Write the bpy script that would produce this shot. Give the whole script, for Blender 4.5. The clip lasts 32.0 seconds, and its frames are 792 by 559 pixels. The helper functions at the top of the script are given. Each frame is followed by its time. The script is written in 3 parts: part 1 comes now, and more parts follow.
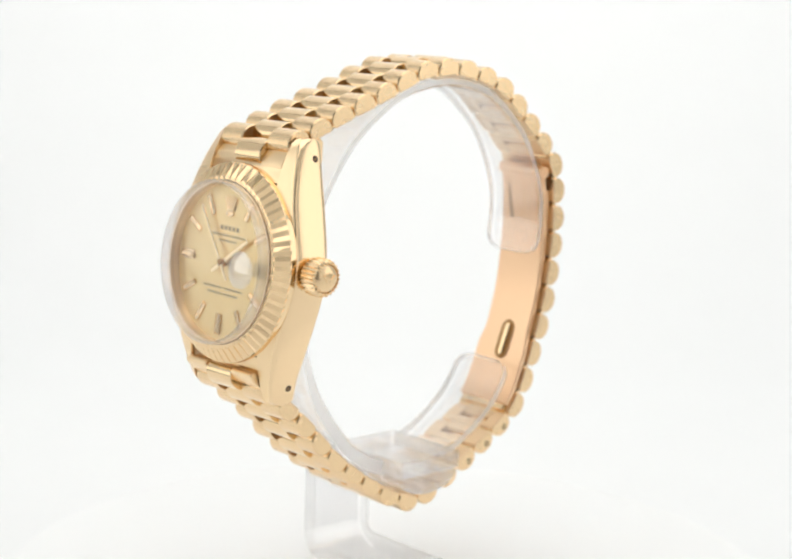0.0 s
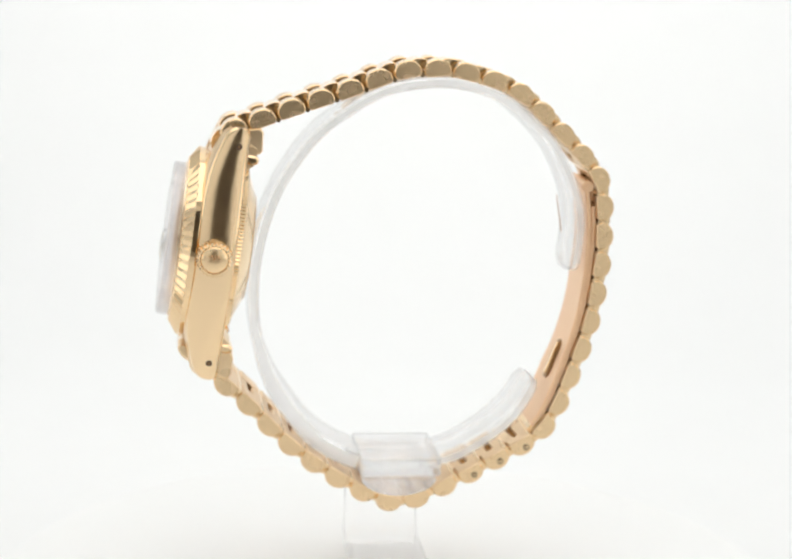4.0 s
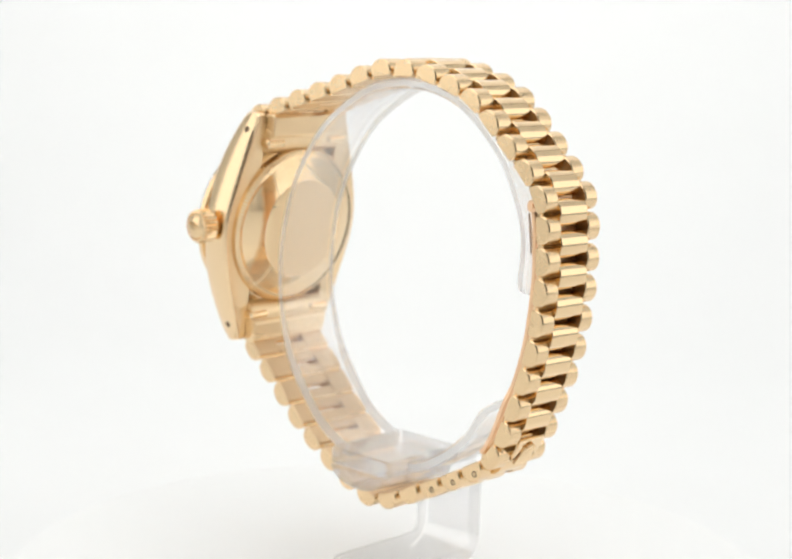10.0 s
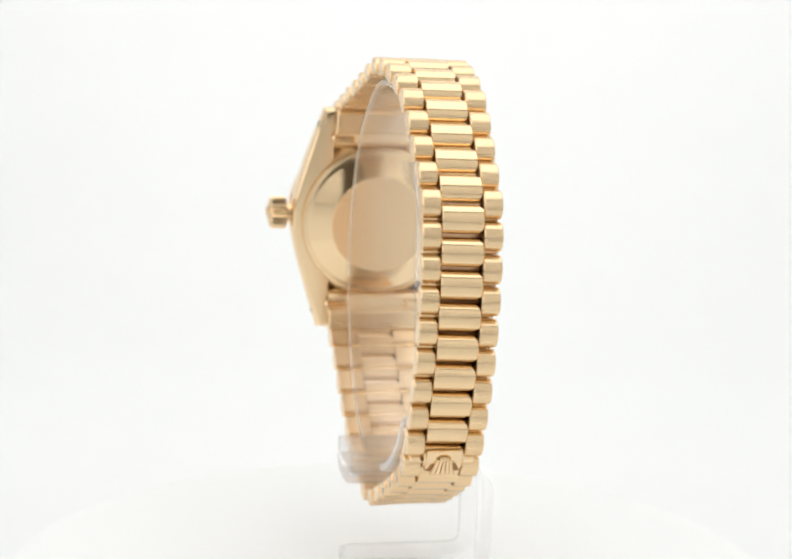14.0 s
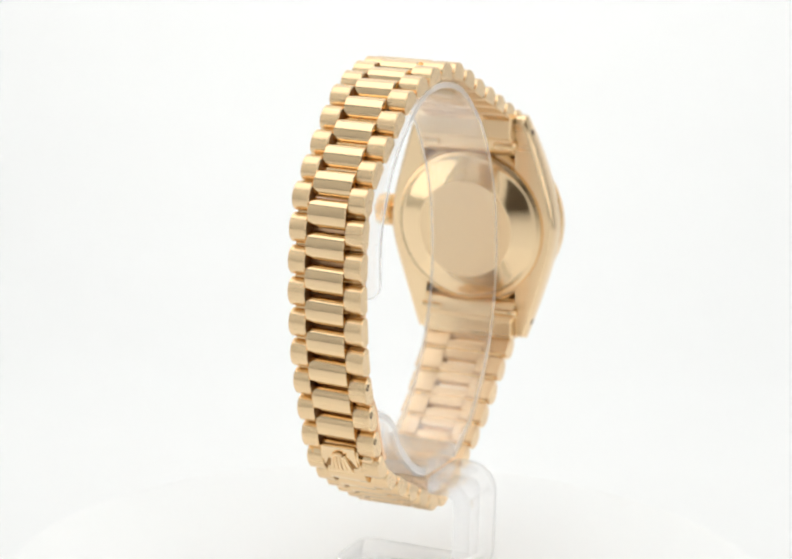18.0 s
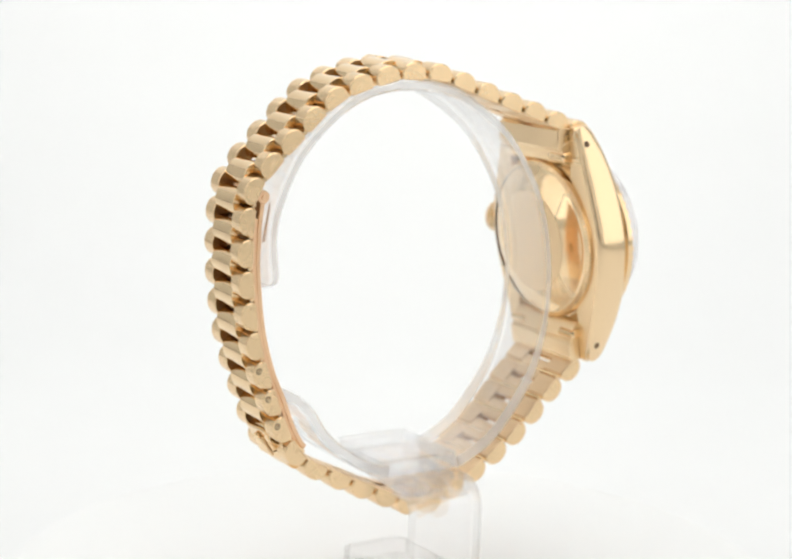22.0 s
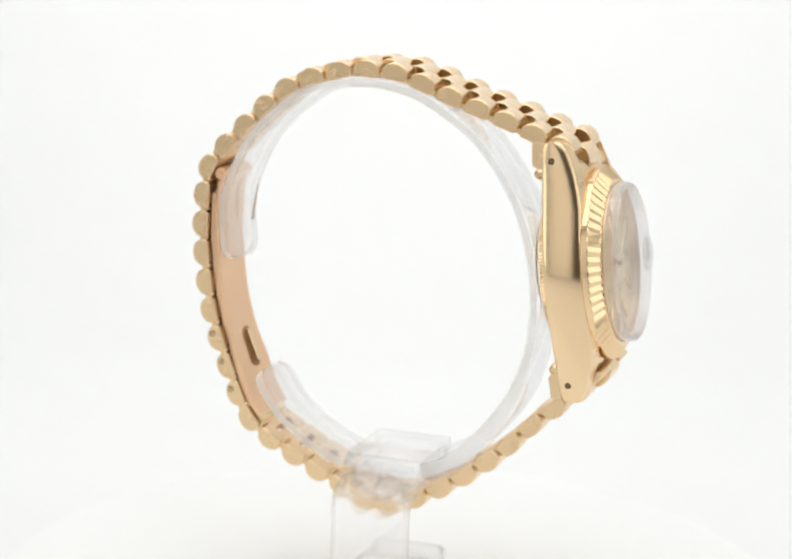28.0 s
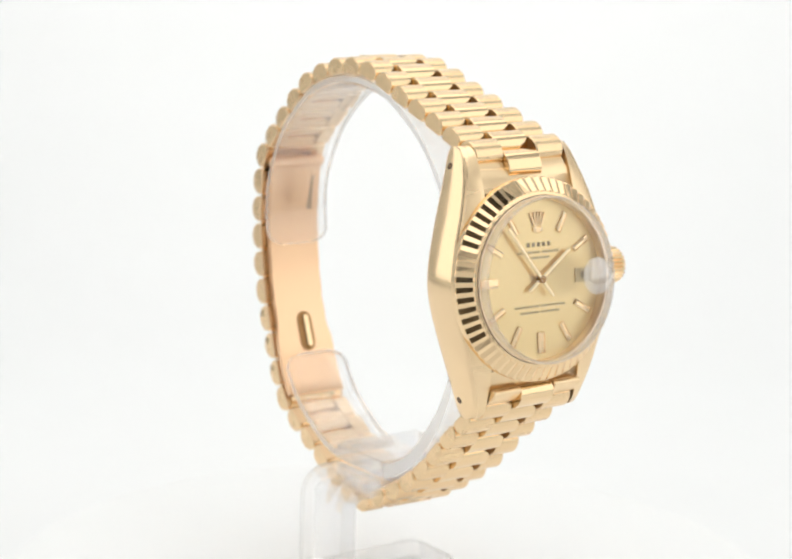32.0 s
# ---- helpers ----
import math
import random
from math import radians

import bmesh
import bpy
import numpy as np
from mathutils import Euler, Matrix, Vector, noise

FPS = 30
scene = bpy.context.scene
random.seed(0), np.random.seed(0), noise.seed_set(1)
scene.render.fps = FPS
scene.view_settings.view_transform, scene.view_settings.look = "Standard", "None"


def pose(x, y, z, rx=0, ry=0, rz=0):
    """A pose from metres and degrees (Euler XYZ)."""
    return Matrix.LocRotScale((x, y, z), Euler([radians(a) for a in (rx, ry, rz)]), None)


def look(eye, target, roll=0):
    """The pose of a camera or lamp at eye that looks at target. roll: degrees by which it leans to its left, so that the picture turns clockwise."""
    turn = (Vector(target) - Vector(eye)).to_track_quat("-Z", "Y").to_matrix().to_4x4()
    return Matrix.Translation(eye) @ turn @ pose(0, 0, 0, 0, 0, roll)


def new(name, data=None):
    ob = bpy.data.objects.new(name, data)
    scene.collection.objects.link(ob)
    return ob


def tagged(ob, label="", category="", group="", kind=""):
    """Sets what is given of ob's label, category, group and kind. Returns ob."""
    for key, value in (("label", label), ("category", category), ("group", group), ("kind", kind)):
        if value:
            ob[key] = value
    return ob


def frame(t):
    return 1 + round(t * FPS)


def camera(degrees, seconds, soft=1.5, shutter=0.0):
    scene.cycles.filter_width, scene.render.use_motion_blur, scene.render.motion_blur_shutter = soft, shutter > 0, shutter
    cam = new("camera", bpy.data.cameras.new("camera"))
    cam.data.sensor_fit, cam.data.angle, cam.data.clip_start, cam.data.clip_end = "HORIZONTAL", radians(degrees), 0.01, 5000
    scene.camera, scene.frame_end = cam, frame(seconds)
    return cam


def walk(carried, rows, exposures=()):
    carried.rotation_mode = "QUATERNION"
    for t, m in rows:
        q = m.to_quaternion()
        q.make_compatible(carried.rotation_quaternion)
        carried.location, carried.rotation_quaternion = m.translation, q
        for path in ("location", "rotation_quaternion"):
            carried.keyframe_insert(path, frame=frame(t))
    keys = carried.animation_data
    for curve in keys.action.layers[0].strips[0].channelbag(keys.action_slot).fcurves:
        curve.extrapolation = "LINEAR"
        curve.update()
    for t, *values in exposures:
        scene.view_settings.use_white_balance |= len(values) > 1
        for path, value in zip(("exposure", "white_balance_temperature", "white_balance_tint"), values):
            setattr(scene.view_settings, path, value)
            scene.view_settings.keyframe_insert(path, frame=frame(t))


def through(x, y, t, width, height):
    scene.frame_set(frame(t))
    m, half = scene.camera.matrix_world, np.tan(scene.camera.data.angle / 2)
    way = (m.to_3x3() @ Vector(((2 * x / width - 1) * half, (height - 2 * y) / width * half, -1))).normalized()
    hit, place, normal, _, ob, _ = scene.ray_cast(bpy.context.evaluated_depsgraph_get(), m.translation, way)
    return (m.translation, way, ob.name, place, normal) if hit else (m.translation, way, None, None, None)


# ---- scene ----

# ---- camera: stands still before the turntable ----
cam = camera(24.55, 32.0, soft=2.2)
cam.data.dof.use_dof, cam.data.dof.focus_distance, cam.data.dof.aperture_fstop = True, 0.214, 36.0
EYE = Vector((0.0, -0.2332, 0.0846))
YAW, PITCH, ROLL = radians(0.194), radians(-10.82), 1.74
AIM = EYE + 0.2 * Vector((-math.sin(YAW) * math.cos(PITCH), math.cos(YAW) * math.cos(PITCH), math.sin(PITCH)))
walk(cam, [(0.0, look(EYE, AIM, ROLL)), (32.0, look(EYE, AIM, ROLL))], exposures=[(0.0, 0.065), (32.0, 0.065)])
TURN0, TURN_RATE = 42.4, -8.629      # degrees at the start, degrees a second
MM = 0.001
FLOOR = 62.8                         # mm from the bracelet's own zero down to the turntable
Y0 = 0.75                            # mm by which the watch sits off the turning axis

# ---- materials ----
def material(name, color, rough=0.5, metal=0.0, grain=0.0, grain_scale=400.0, bump=0.0, bump_scale=900.0, stretch=(1, 1, 1), vary=0.0):
    m = bpy.data.materials.new(name)
    m.use_nodes = True
    nt = m.node_tree
    b = nt.nodes["Principled BSDF"]
    b.inputs["Base Color"].default_value = (*color, 1)
    b.inputs["Roughness"].default_value = rough
    b.inputs["Metallic"].default_value = metal
    tc = nt.nodes.new("ShaderNodeTexCoord")
    mp = nt.nodes.new("ShaderNodeMapping")
    mp.inputs["Scale"].default_value = stretch
    nt.links.new(tc.outputs["Object"], mp.inputs["Vector"])
    if grain or vary:
        nz = nt.nodes.new("ShaderNodeTexNoise")
        nz.inputs["Scale"].default_value = grain_scale
        nz.inputs["Detail"].default_value = 4
        nt.links.new(mp.outputs["Vector"], nz.inputs["Vector"])
        if grain:
            mr = nt.nodes.new("ShaderNodeMapRange")
            mr.inputs["To Min"].default_value = max(0.02, rough - grain)
            mr.inputs["To Max"].default_value = rough + grain
            nt.links.new(nz.outputs["Fac"], mr.inputs["Value"])
            nt.links.new(mr.outputs["Result"], b.inputs["Roughness"])
        if vary:
            mx = nt.nodes.new("ShaderNodeMix")
            mx.data_type = "RGBA"
            mx.inputs["A"].default_value = (*[c * (1 - vary) for c in color], 1)
            mx.inputs["B"].default_value = (*[min(1, c * (1 + vary)) for c in color], 1)
            nt.links.new(nz.outputs["Fac"], mx.inputs["Factor"])
            nt.links.new(mx.outputs["Result"], b.inputs["Base Color"])
    if bump:
        nb = nt.nodes.new("ShaderNodeTexNoise")
        nb.inputs["Scale"].default_value = bump_scale
        nb.inputs["Detail"].default_value = 3
        nt.links.new(mp.outputs["Vector"], nb.inputs["Vector"])
        bp = nt.nodes.new("ShaderNodeBump")
        bp.inputs["Strength"].default_value = bump
        bp.inputs["Distance"].default_value = 0.0001
        nt.links.new(nb.outputs["Fac"], bp.inputs["Height"])
        nt.links.new(bp.outputs["Normal"], b.inputs["Normal"])
    return m


def clear(name, ior, through=0.4, haze=0.08, tint=(1, 1, 1), crinkle=0.0, sheen=0.0):
    """Clear plastic: refracting glass, a share that light passes straight, and a little white surface haze."""
    m = bpy.data.materials.new(name)
    m.use_nodes = True
    nt = m.node_tree
    nt.nodes.remove(nt.nodes["Principled BSDF"])
    g = nt.nodes.new("ShaderNodeBsdfGlass")
    g.inputs["Color"].default_value = (*tint, 1)
    g.inputs["IOR"].default_value = ior
    g.inputs["Roughness"].default_value = 0.02
    tr = nt.nodes.new("ShaderNodeBsdfTransparent")
    tr.inputs["Color"].default_value = (*tint, 1)
    df = nt.nodes.new("ShaderNodeBsdfDiffuse")
    df.inputs["Color"].default_value = (0.97, 0.97, 0.98, 1)
    tl = nt.nodes.new("ShaderNodeBsdfTranslucent")
    tl.inputs["Color"].default_value = (0.97, 0.97, 0.98, 1)
    white = nt.nodes.new("ShaderNodeMixShader")
    white.inputs["Fac"].default_value = 0.85
    nt.links.new(df.outputs["BSDF"], white.inputs[1])
    nt.links.new(tl.outputs["BSDF"], white.inputs[2])
    if crinkle:
        folds = nt.nodes.new("ShaderNodeTexNoise")
        folds.inputs["Scale"].default_value, folds.inputs["Distortion"].default_value = 160, 1.5
        bp = nt.nodes.new("ShaderNodeBump")
        bp.inputs["Strength"].default_value, bp.inputs["Distance"].default_value = crinkle, 0.002
        nt.links.new(folds.outputs["Fac"], bp.inputs["Height"])
        for node in (g, df, tl):
            nt.links.new(bp.outputs["Normal"], node.inputs["Normal"])
    a = nt.nodes.new("ShaderNodeMixShader")
    a.inputs["Fac"].default_value = through
    nt.links.new(g.outputs["BSDF"], a.inputs[1])
    nt.links.new(tr.outputs["BSDF"], a.inputs[2])
    b = nt.nodes.new("ShaderNodeMixShader")
    nz = nt.nodes.new("ShaderNodeTexNoise")
    nz.inputs["Scale"].default_value = 350
    nz.inputs["Detail"].default_value = 3
    mr = nt.nodes.new("ShaderNodeMapRange")
    mr.inputs["To Min"].default_value, mr.inputs["To Max"].default_value = haze * 0.85, haze * 1.15
    nt.links.new(nz.outputs["Fac"], mr.inputs["Value"])
    nt.links.new(mr.outputs["Result"], b.inputs["Fac"])
    nt.links.new(a.outputs["Shader"], b.inputs[1])
    nt.links.new(white.outputs["Shader"], b.inputs[2])
    last = b
    if sheen:                            # mirror gloss that grows towards grazing angles
        gl = nt.nodes.new("ShaderNodeBsdfGlossy")
        gl.inputs["Roughness"].default_value = 0.04
        lw = nt.nodes.new("ShaderNodeLayerWeight")
        pw = nt.nodes.new("ShaderNodeMath")
        pw.operation = "POWER"
        pw.inputs[1].default_value = 2.5
        amount = nt.nodes.new("ShaderNodeMapRange")
        amount.inputs["To Min"].default_value, amount.inputs["To Max"].default_value = 0.03, sheen
        last = nt.nodes.new("ShaderNodeMixShader")
        nt.links.new(lw.outputs["Facing"], pw.inputs[0])
        nt.links.new(pw.outputs["Value"], amount.inputs["Value"])
        nt.links.new(amount.outputs["Result"], last.inputs["Fac"])
        nt.links.new(b.outputs["Shader"], last.inputs[1])
        nt.links.new(gl.outputs["BSDF"], last.inputs[2])
    nt.links.new(last.outputs["Shader"], nt.nodes["Material Output"].inputs["Surface"])
    return m


def thin_glass(name, grazing, straight=0.02):
    """A polished clear plate: straight through, with gloss by the angle."""
    m = bpy.data.materials.new(name)
    m.use_nodes = True
    nt = m.node_tree
    nt.nodes.remove(nt.nodes["Principled BSDF"])
    tr = nt.nodes.new("ShaderNodeBsdfTransparent")
    gl = nt.nodes.new("ShaderNodeBsdfGlossy")
    gl.inputs["Roughness"].default_value = 0.03
    lw = nt.nodes.new("ShaderNodeLayerWeight")
    pw = nt.nodes.new("ShaderNodeMath")
    pw.operation = "POWER"
    pw.inputs[1].default_value = 3.0
    mr = nt.nodes.new("ShaderNodeMapRange")
    mr.inputs["To Min"].default_value, mr.inputs["To Max"].default_value = straight, grazing
    mx = nt.nodes.new("ShaderNodeMixShader")
    nt.links.new(lw.outputs["Facing"], pw.inputs[0])
    nt.links.new(pw.outputs["Value"], mr.inputs["Value"])
    nt.links.new(mr.outputs["Result"], mx.inputs["Fac"])
    nt.links.new(tr.outputs["BSDF"], mx.inputs[1])
    nt.links.new(gl.outputs["BSDF"], mx.inputs[2])
    nt.links.new(mx.outputs["Shader"], nt.nodes["Material Output"].inputs["Surface"])
    return m


def glowing(name, color, strength):
    m = bpy.data.materials.new(name)
    m.use_nodes = True
    nt = m.node_tree
    nt.nodes.remove(nt.nodes["Principled BSDF"])
    e = nt.nodes.new("ShaderNodeEmission")
    e.inputs["Color"].default_value = (*color, 1)
    e.inputs["Strength"].default_value = strength
    nt.links.new(e.outputs["Emission"], nt.nodes["Material Output"].inputs["Surface"])
    return m


GOLD = (0.925, 0.70, 0.43)
gold_polished = material("polished gold", (0.89, 0.66, 0.395), 0.10, 1.0, 0.04, 300, 0.05, 1500)
gold_satin = material("satin gold", GOLD, 0.30, 1.0, 0.08, 500, 0.12, 3000, (1, 0.08, 1))
gold_side = material("polished gold flank", (0.90, 0.675, 0.415), 0.16, 1.0, 0.05, 600, 0.06, 3000, (1, 1, 0.1))
gold_link = material("worn gold link", (0.875, 0.645, 0.385), 0.26, 1.0, 0.07, 600, 0.12, 3500, (1, 0.1, 1))
gold_inner = material("rose tinted gold", (0.92, 0.62, 0.385), 0.32, 1.0, 0.06, 500, 0.1, 2500)
gold_back = material("turned gold case back", GOLD, 0.11, 1.0, 0.03, 300, 0.05, 1500)
gold_under = material("satin gold underside", (0.83, 0.615, 0.385), 0.38, 1.0, 0.06, 500, 0.1, 2500)
# darker gold that puts shade into recesses and gaps by colour
gold_shade = material("gold darkened for recess shade", (0.40, 0.225, 0.095), 0.45, 1.0, 0.05, 500)
dial_gold = material("champagne dial", (0.87, 0.67, 0.345), 0.36, 0.85, 0.05, 700, 0.05, 4000)
gold_hand = material("pale gold pointer", (0.94, 0.775, 0.50), 0.2, 1.0, 0.04, 300)
ink = material("dial print", (0.30, 0.22, 0.13), 0.6)
# dark brown that stands for the shade in small holes
hole_shade = material("dark fill for hole shade", (0.09, 0.05, 0.025), 0.6)
acrylic = clear("clear acrylic", 1.49, 0.62, 0.03)
acrylic_ring = clear("clear bent acrylic band", 1.49, 0.92, 0.03, sheen=0.75)
crystal_glass = thin_glass("watch crystal", 0.55)
acrylic_cushion = clear("rounded clear cushion", 1.45, 0.55, 0.004, (0.99, 0.99, 1), 0.06, 0.3)
acrylic_block = clear("scuffed acrylic block", 1.49, 0.6, 0.004, (1, 1, 1), 0.06, 0.3)
# white haze in this edge stands for light guided inside the plastic
acrylic_cut = clear("acrylic edge whitened for guided light", 1.49, 0.52, 0.33, (1, 1, 1), sheen=0.25)
crystal_rim = clear("crystal rim", 1.45, 0.8, 0.12, (0.985, 0.975, 0.98), sheen=0.75)
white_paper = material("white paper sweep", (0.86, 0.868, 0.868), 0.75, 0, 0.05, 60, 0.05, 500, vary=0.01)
# added glow in the paper itself, stronger with height; no lamp stands behind it
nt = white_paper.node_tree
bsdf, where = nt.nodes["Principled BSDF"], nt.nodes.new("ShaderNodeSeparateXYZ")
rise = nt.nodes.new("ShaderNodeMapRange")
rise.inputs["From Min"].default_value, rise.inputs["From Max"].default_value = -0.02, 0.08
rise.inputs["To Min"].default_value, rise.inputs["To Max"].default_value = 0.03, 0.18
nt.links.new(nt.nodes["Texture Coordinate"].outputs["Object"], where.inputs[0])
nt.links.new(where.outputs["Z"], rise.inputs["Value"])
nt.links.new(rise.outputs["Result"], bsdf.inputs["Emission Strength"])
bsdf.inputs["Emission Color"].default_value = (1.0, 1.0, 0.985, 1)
white_fabric = material("white tent fabric", (0.66, 0.665, 0.665), 0.85, 0, 0.05, 90, 0.1, 900, vary=0.015)
white_gloss = material("white turntable", (0.94, 0.945, 0.94), 0.5, 0, 0.05, 80, 0.02, 700, vary=0.01)
front_glow = glowing("front diffuser panel", (1.0, 1.0, 0.982), 0.9)
panel_glow = glowing("diffuser panel", (1.0, 1.0, 0.982), 1.66)
side_glow = glowing("side diffuser panel", (1.0, 1.0, 0.982), 1.35)
front_fabric = material("light grey cloth", (0.80, 0.79, 0.78), 0.85, 0, 0.05, 90, 0.1, 900, vary=0.02)
table_dark = material("dark worktop", (0.11, 0.09, 0.075), 0.6, 0, 0.1, 30, vary=0.15)
room_dark = material("dim room wall", (0.36, 0.30, 0.235), 0.8, 0, 0.1, 8, vary=0.15)

world = bpy.data.worlds.new("world")
scene.world = world
world.use_nodes = True
world.node_tree.nodes["Background"].inputs["Color"].default_value = (0.9, 0.95, 1.0, 1)
world.node_tree.nodes["Background"].inputs["Strength"].default_value = 0.05

# ---- building helpers ----
def mesh_of(bm, name, mat, smooth=35):
    bmesh.ops.recalc_face_normals(bm, faces=bm.faces)
    me = bpy.data.meshes.new(name)
    bm.to_mesh(me)
    bm.free()
    me.materials.append(mat)
    if smooth:
        me.shade_smooth()
        me.set_sharp_from_angle(angle=radians(smooth))
    return me


def part(name, bm, mat, parent, label="", smooth=35, second=None):
    ob = new(name, mesh_of(bm, name, mat, smooth))
    if second:
        ob.data.materials.append(second)
    ob.parent = parent
    if label:
        tagged(ob, label)
    return ob


def loft(bm, rings, caps=True, closed=False, cut=()):
    """Skin a row of rings with equally many points; the strips named in cut, and the ends, take the second material."""
    vs = [[bm.verts.new(p) for p in r] for r in rings]
    n = len(vs[0])
    pairs = list(zip(vs, vs[1:])) + ([(vs[-1], vs[0])] if closed else [])
    for a, b in pairs:
        for k in range(n):
            f = bm.faces.new((a[k], a[(k + 1) % n], b[(k + 1) % n], b[k]))
            f.material_index = 1 if k in cut else 0
    if caps and not closed:
        for ends in (list(reversed(vs[0])), vs[-1]):
            bm.faces.new(ends).material_index = 1 if cut else 0
    return bm


def shrink(ring, d):
    """The closed ring of 2D points drawn in by about d."""
    out = []
    n = len(ring)
    for k in range(n):
        a, b, c = Vector(ring[k - 1]), Vector(ring[k]), Vector(ring[(k + 1) % n])
        e1, e2 = (b - a).normalized(), (c - b).normalized()
        m = Vector((-(e1.y + e2.y), e1.x + e2.x))
        m = m.normalized() if m.length > 1e-6 else Vector((0, 0))
        out.append((b.x + m.x * d, b.y + m.y * d))
    return out


def prism(bm, outline, w0, w1, place, bevel=0.15):
    """The outline (2D, counterclockwise) drawn out from w0 to w1 with bevelled ends; place(a, b, w) gives the point."""
    small = shrink(outline, bevel)
    rings = [(small, w0), (outline, w0 + bevel), (outline, w1 - bevel), (small, w1)]
    return loft(bm, [[place(a, b, w) for a, b in o] for o, w in rings])


def lathe(bm, profile, place, seg=96, a0=0.0):
    """Turn (r, n) pairs about the n axis; place(n, y, u). A first or last r of 0 closes the end."""
    rows = []
    for r, n in profile:
        if r == 0:
            rows.append([bm.verts.new(place(n, 0, 0))])
        else:
            rows.append([bm.verts.new(place(n, r * math.cos(a0 + math.tau * k / seg), r * math.sin(a0 + math.tau * k / seg))) for k in range(seg)])
    for a, b in zip(rows, rows[1:]):
        for k in range(seg):
            j = (k + 1) % seg
            if len(a) == 1:
                bm.faces.new((a[0], b[j], b[k]))
            elif len(b) == 1:
                bm.faces.new((a[k], a[j], b[0]))
            else:
                bm.faces.new((a[k], a[j], b[j], b[k]))
    return bm


def spline(points, step=0.05):
    """A smooth line through 2D points: dense points and their arc lengths."""
    p = [Vector(q) for q in points]
    p = [2 * p[0] - p[1]] + p + [2 * p[-1] - p[-2]]
    out = []
    for k in range(1, len(p) - 2):
        a, b, c, d = p[k - 1:k + 3]
        n = max(2, int((c - b).length / step))
        for i in range(n):
            t = i / n
            out.append(0.5 * (2 * b + (c - a) * t + (2 * a - 5 * b + 4 * c - d) * t * t + (3 * b - a - 3 * c + d) * t ** 3))
    out.append(p[-2])
    s = [0.0]
    for a, b in zip(out, out[1:]):
        s.append(s[-1] + (b - a).length)
    return np.array([(q.x, q.y) for q in out]), np.array(s)


def body(x, y, z):
    """mm in the watch's own axes (x from the dial's side to the clasp, z up) to metres over the turntable."""
    return Vector((x * MM, y * MM, (z + FLOOR) * MM))


# ---- the light tent ----
def rounded_sweep():
    bm = bmesh.new()
    prof = [(-0.335, -0.0075), (0.13, -0.0075)]
    for k in range(1, 13):
        a = radians(90) * k / 12
        prof.append((0.13 + 0.12 * math.sin(a), 0.1125 - 0.12 * math.cos(a)))
    prof.append((0.25, 0.46))
    top = [[(x, y, z) for y, z in prof] for x in (-0.34, 0.34)]
    vs = [[bm.verts.new(p) for p in r] for r in top]
    for k in range(len(prof) - 1):
        bm.faces.new((vs[0][k], vs[1][k], vs[1][k + 1], vs[0][k + 1]))
    return bm


def box(bm, x0, y0, z0, x1, y1, z1):
    v = [bm.verts.new((x, y, z)) for z in (z0, z1) for x, y in ((x0, y0), (x1, y0), (x1, y1), (x0, y1))]
    for f in ((0, 3, 2, 1), (4, 5, 6, 7), (0, 1, 5, 4), (1, 2, 6, 5), (2, 3, 7, 6), (3, 0, 4, 7)):
        bm.faces.new([v[k] for k in f])
    return bm


def setting(name, bm, mat, label, category, smooth=40):
    ob = new(name, mesh_of(bm, name, mat, smooth))
    return tagged(ob, label, category, kind="structure")


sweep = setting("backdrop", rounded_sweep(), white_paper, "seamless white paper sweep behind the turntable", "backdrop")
sol = sweep.modifiers.new("thickness", "SOLIDIFY")
sol.thickness, sol.offset = 0.002, 0.0
for name, x in (("wall_west", -0.345), ("wall_east", 0.345)):
    setting(name, box(bmesh.new(), x - 0.002, -0.34, -0.026, x + 0.002, 0.27, 0.46), white_fabric, "white fabric side of the light tent", "tent wall")
setting("floor", box(bmesh.new(), -0.6, -0.6, -0.034, 0.6, 0.4, -0.028), table_dark, "dark worktop under the light tent", "worktop")
setting("ceiling", box(bmesh.new(), -0.347, -0.34, 0.461, 0.347, 0.27, 0.465), white_fabric, "white fabric roof of the light tent", "ceiling")
# the front curtain, with the slot through which the camera looks
bm = bmesh.new()
SXA, SXB, SZ0, SZ1 = -0.06, 0.105, 0.0, 0.40
box(bm, -0.343, -0.344, -0.024, SXA, -0.34, 0.46)
box(bm, SXB, -0.344, -0.024, 0.343, -0.34, 0.46)
box(bm, SXA, -0.344, SZ1, SXB, -0.34, 0.46)
box(bm, SXA, -0.344, -0.024, SXB, -0.34, SZ0)
setting("wall_south", bm, front_fabric, "light grey cloth front of the light tent with a camera slot", "tent wall")
setting("wall_beyond", box(bmesh.new(), -0.6, -0.62, -0.1, 0.6, -0.60, 0.6), room_dark, "dim wall of the room beyond the tent", "wall")


def light_panel(name, label, mat, x0, y0, z0, x1, y1, z1):
    root = new(name)
    tagged(root, label, "light panel", group="tent lights")
    cx, cy, cz = (x0 + x1) / 2, (y0 + y1) / 2, (z0 + z1) / 2
    root.location = (cx, cy, cz)
    part("diffuser", box(bmesh.new(), x0 - cx, y0 - cy, z0 - cz, x1 - cx, y1 - cy, z1 - cz), mat, root, smooth=0)
    return root


light_panel("light_panel", "bright white ceiling diffuser panel", panel_glow, -0.28, -0.25, 0.452, 0.28, 0.22, 0.4605)
light_panel("light_panel", "soft white side diffuser panel", side_glow, -0.3425, -0.22, 0.03, -0.336, 0.06, 0.36)
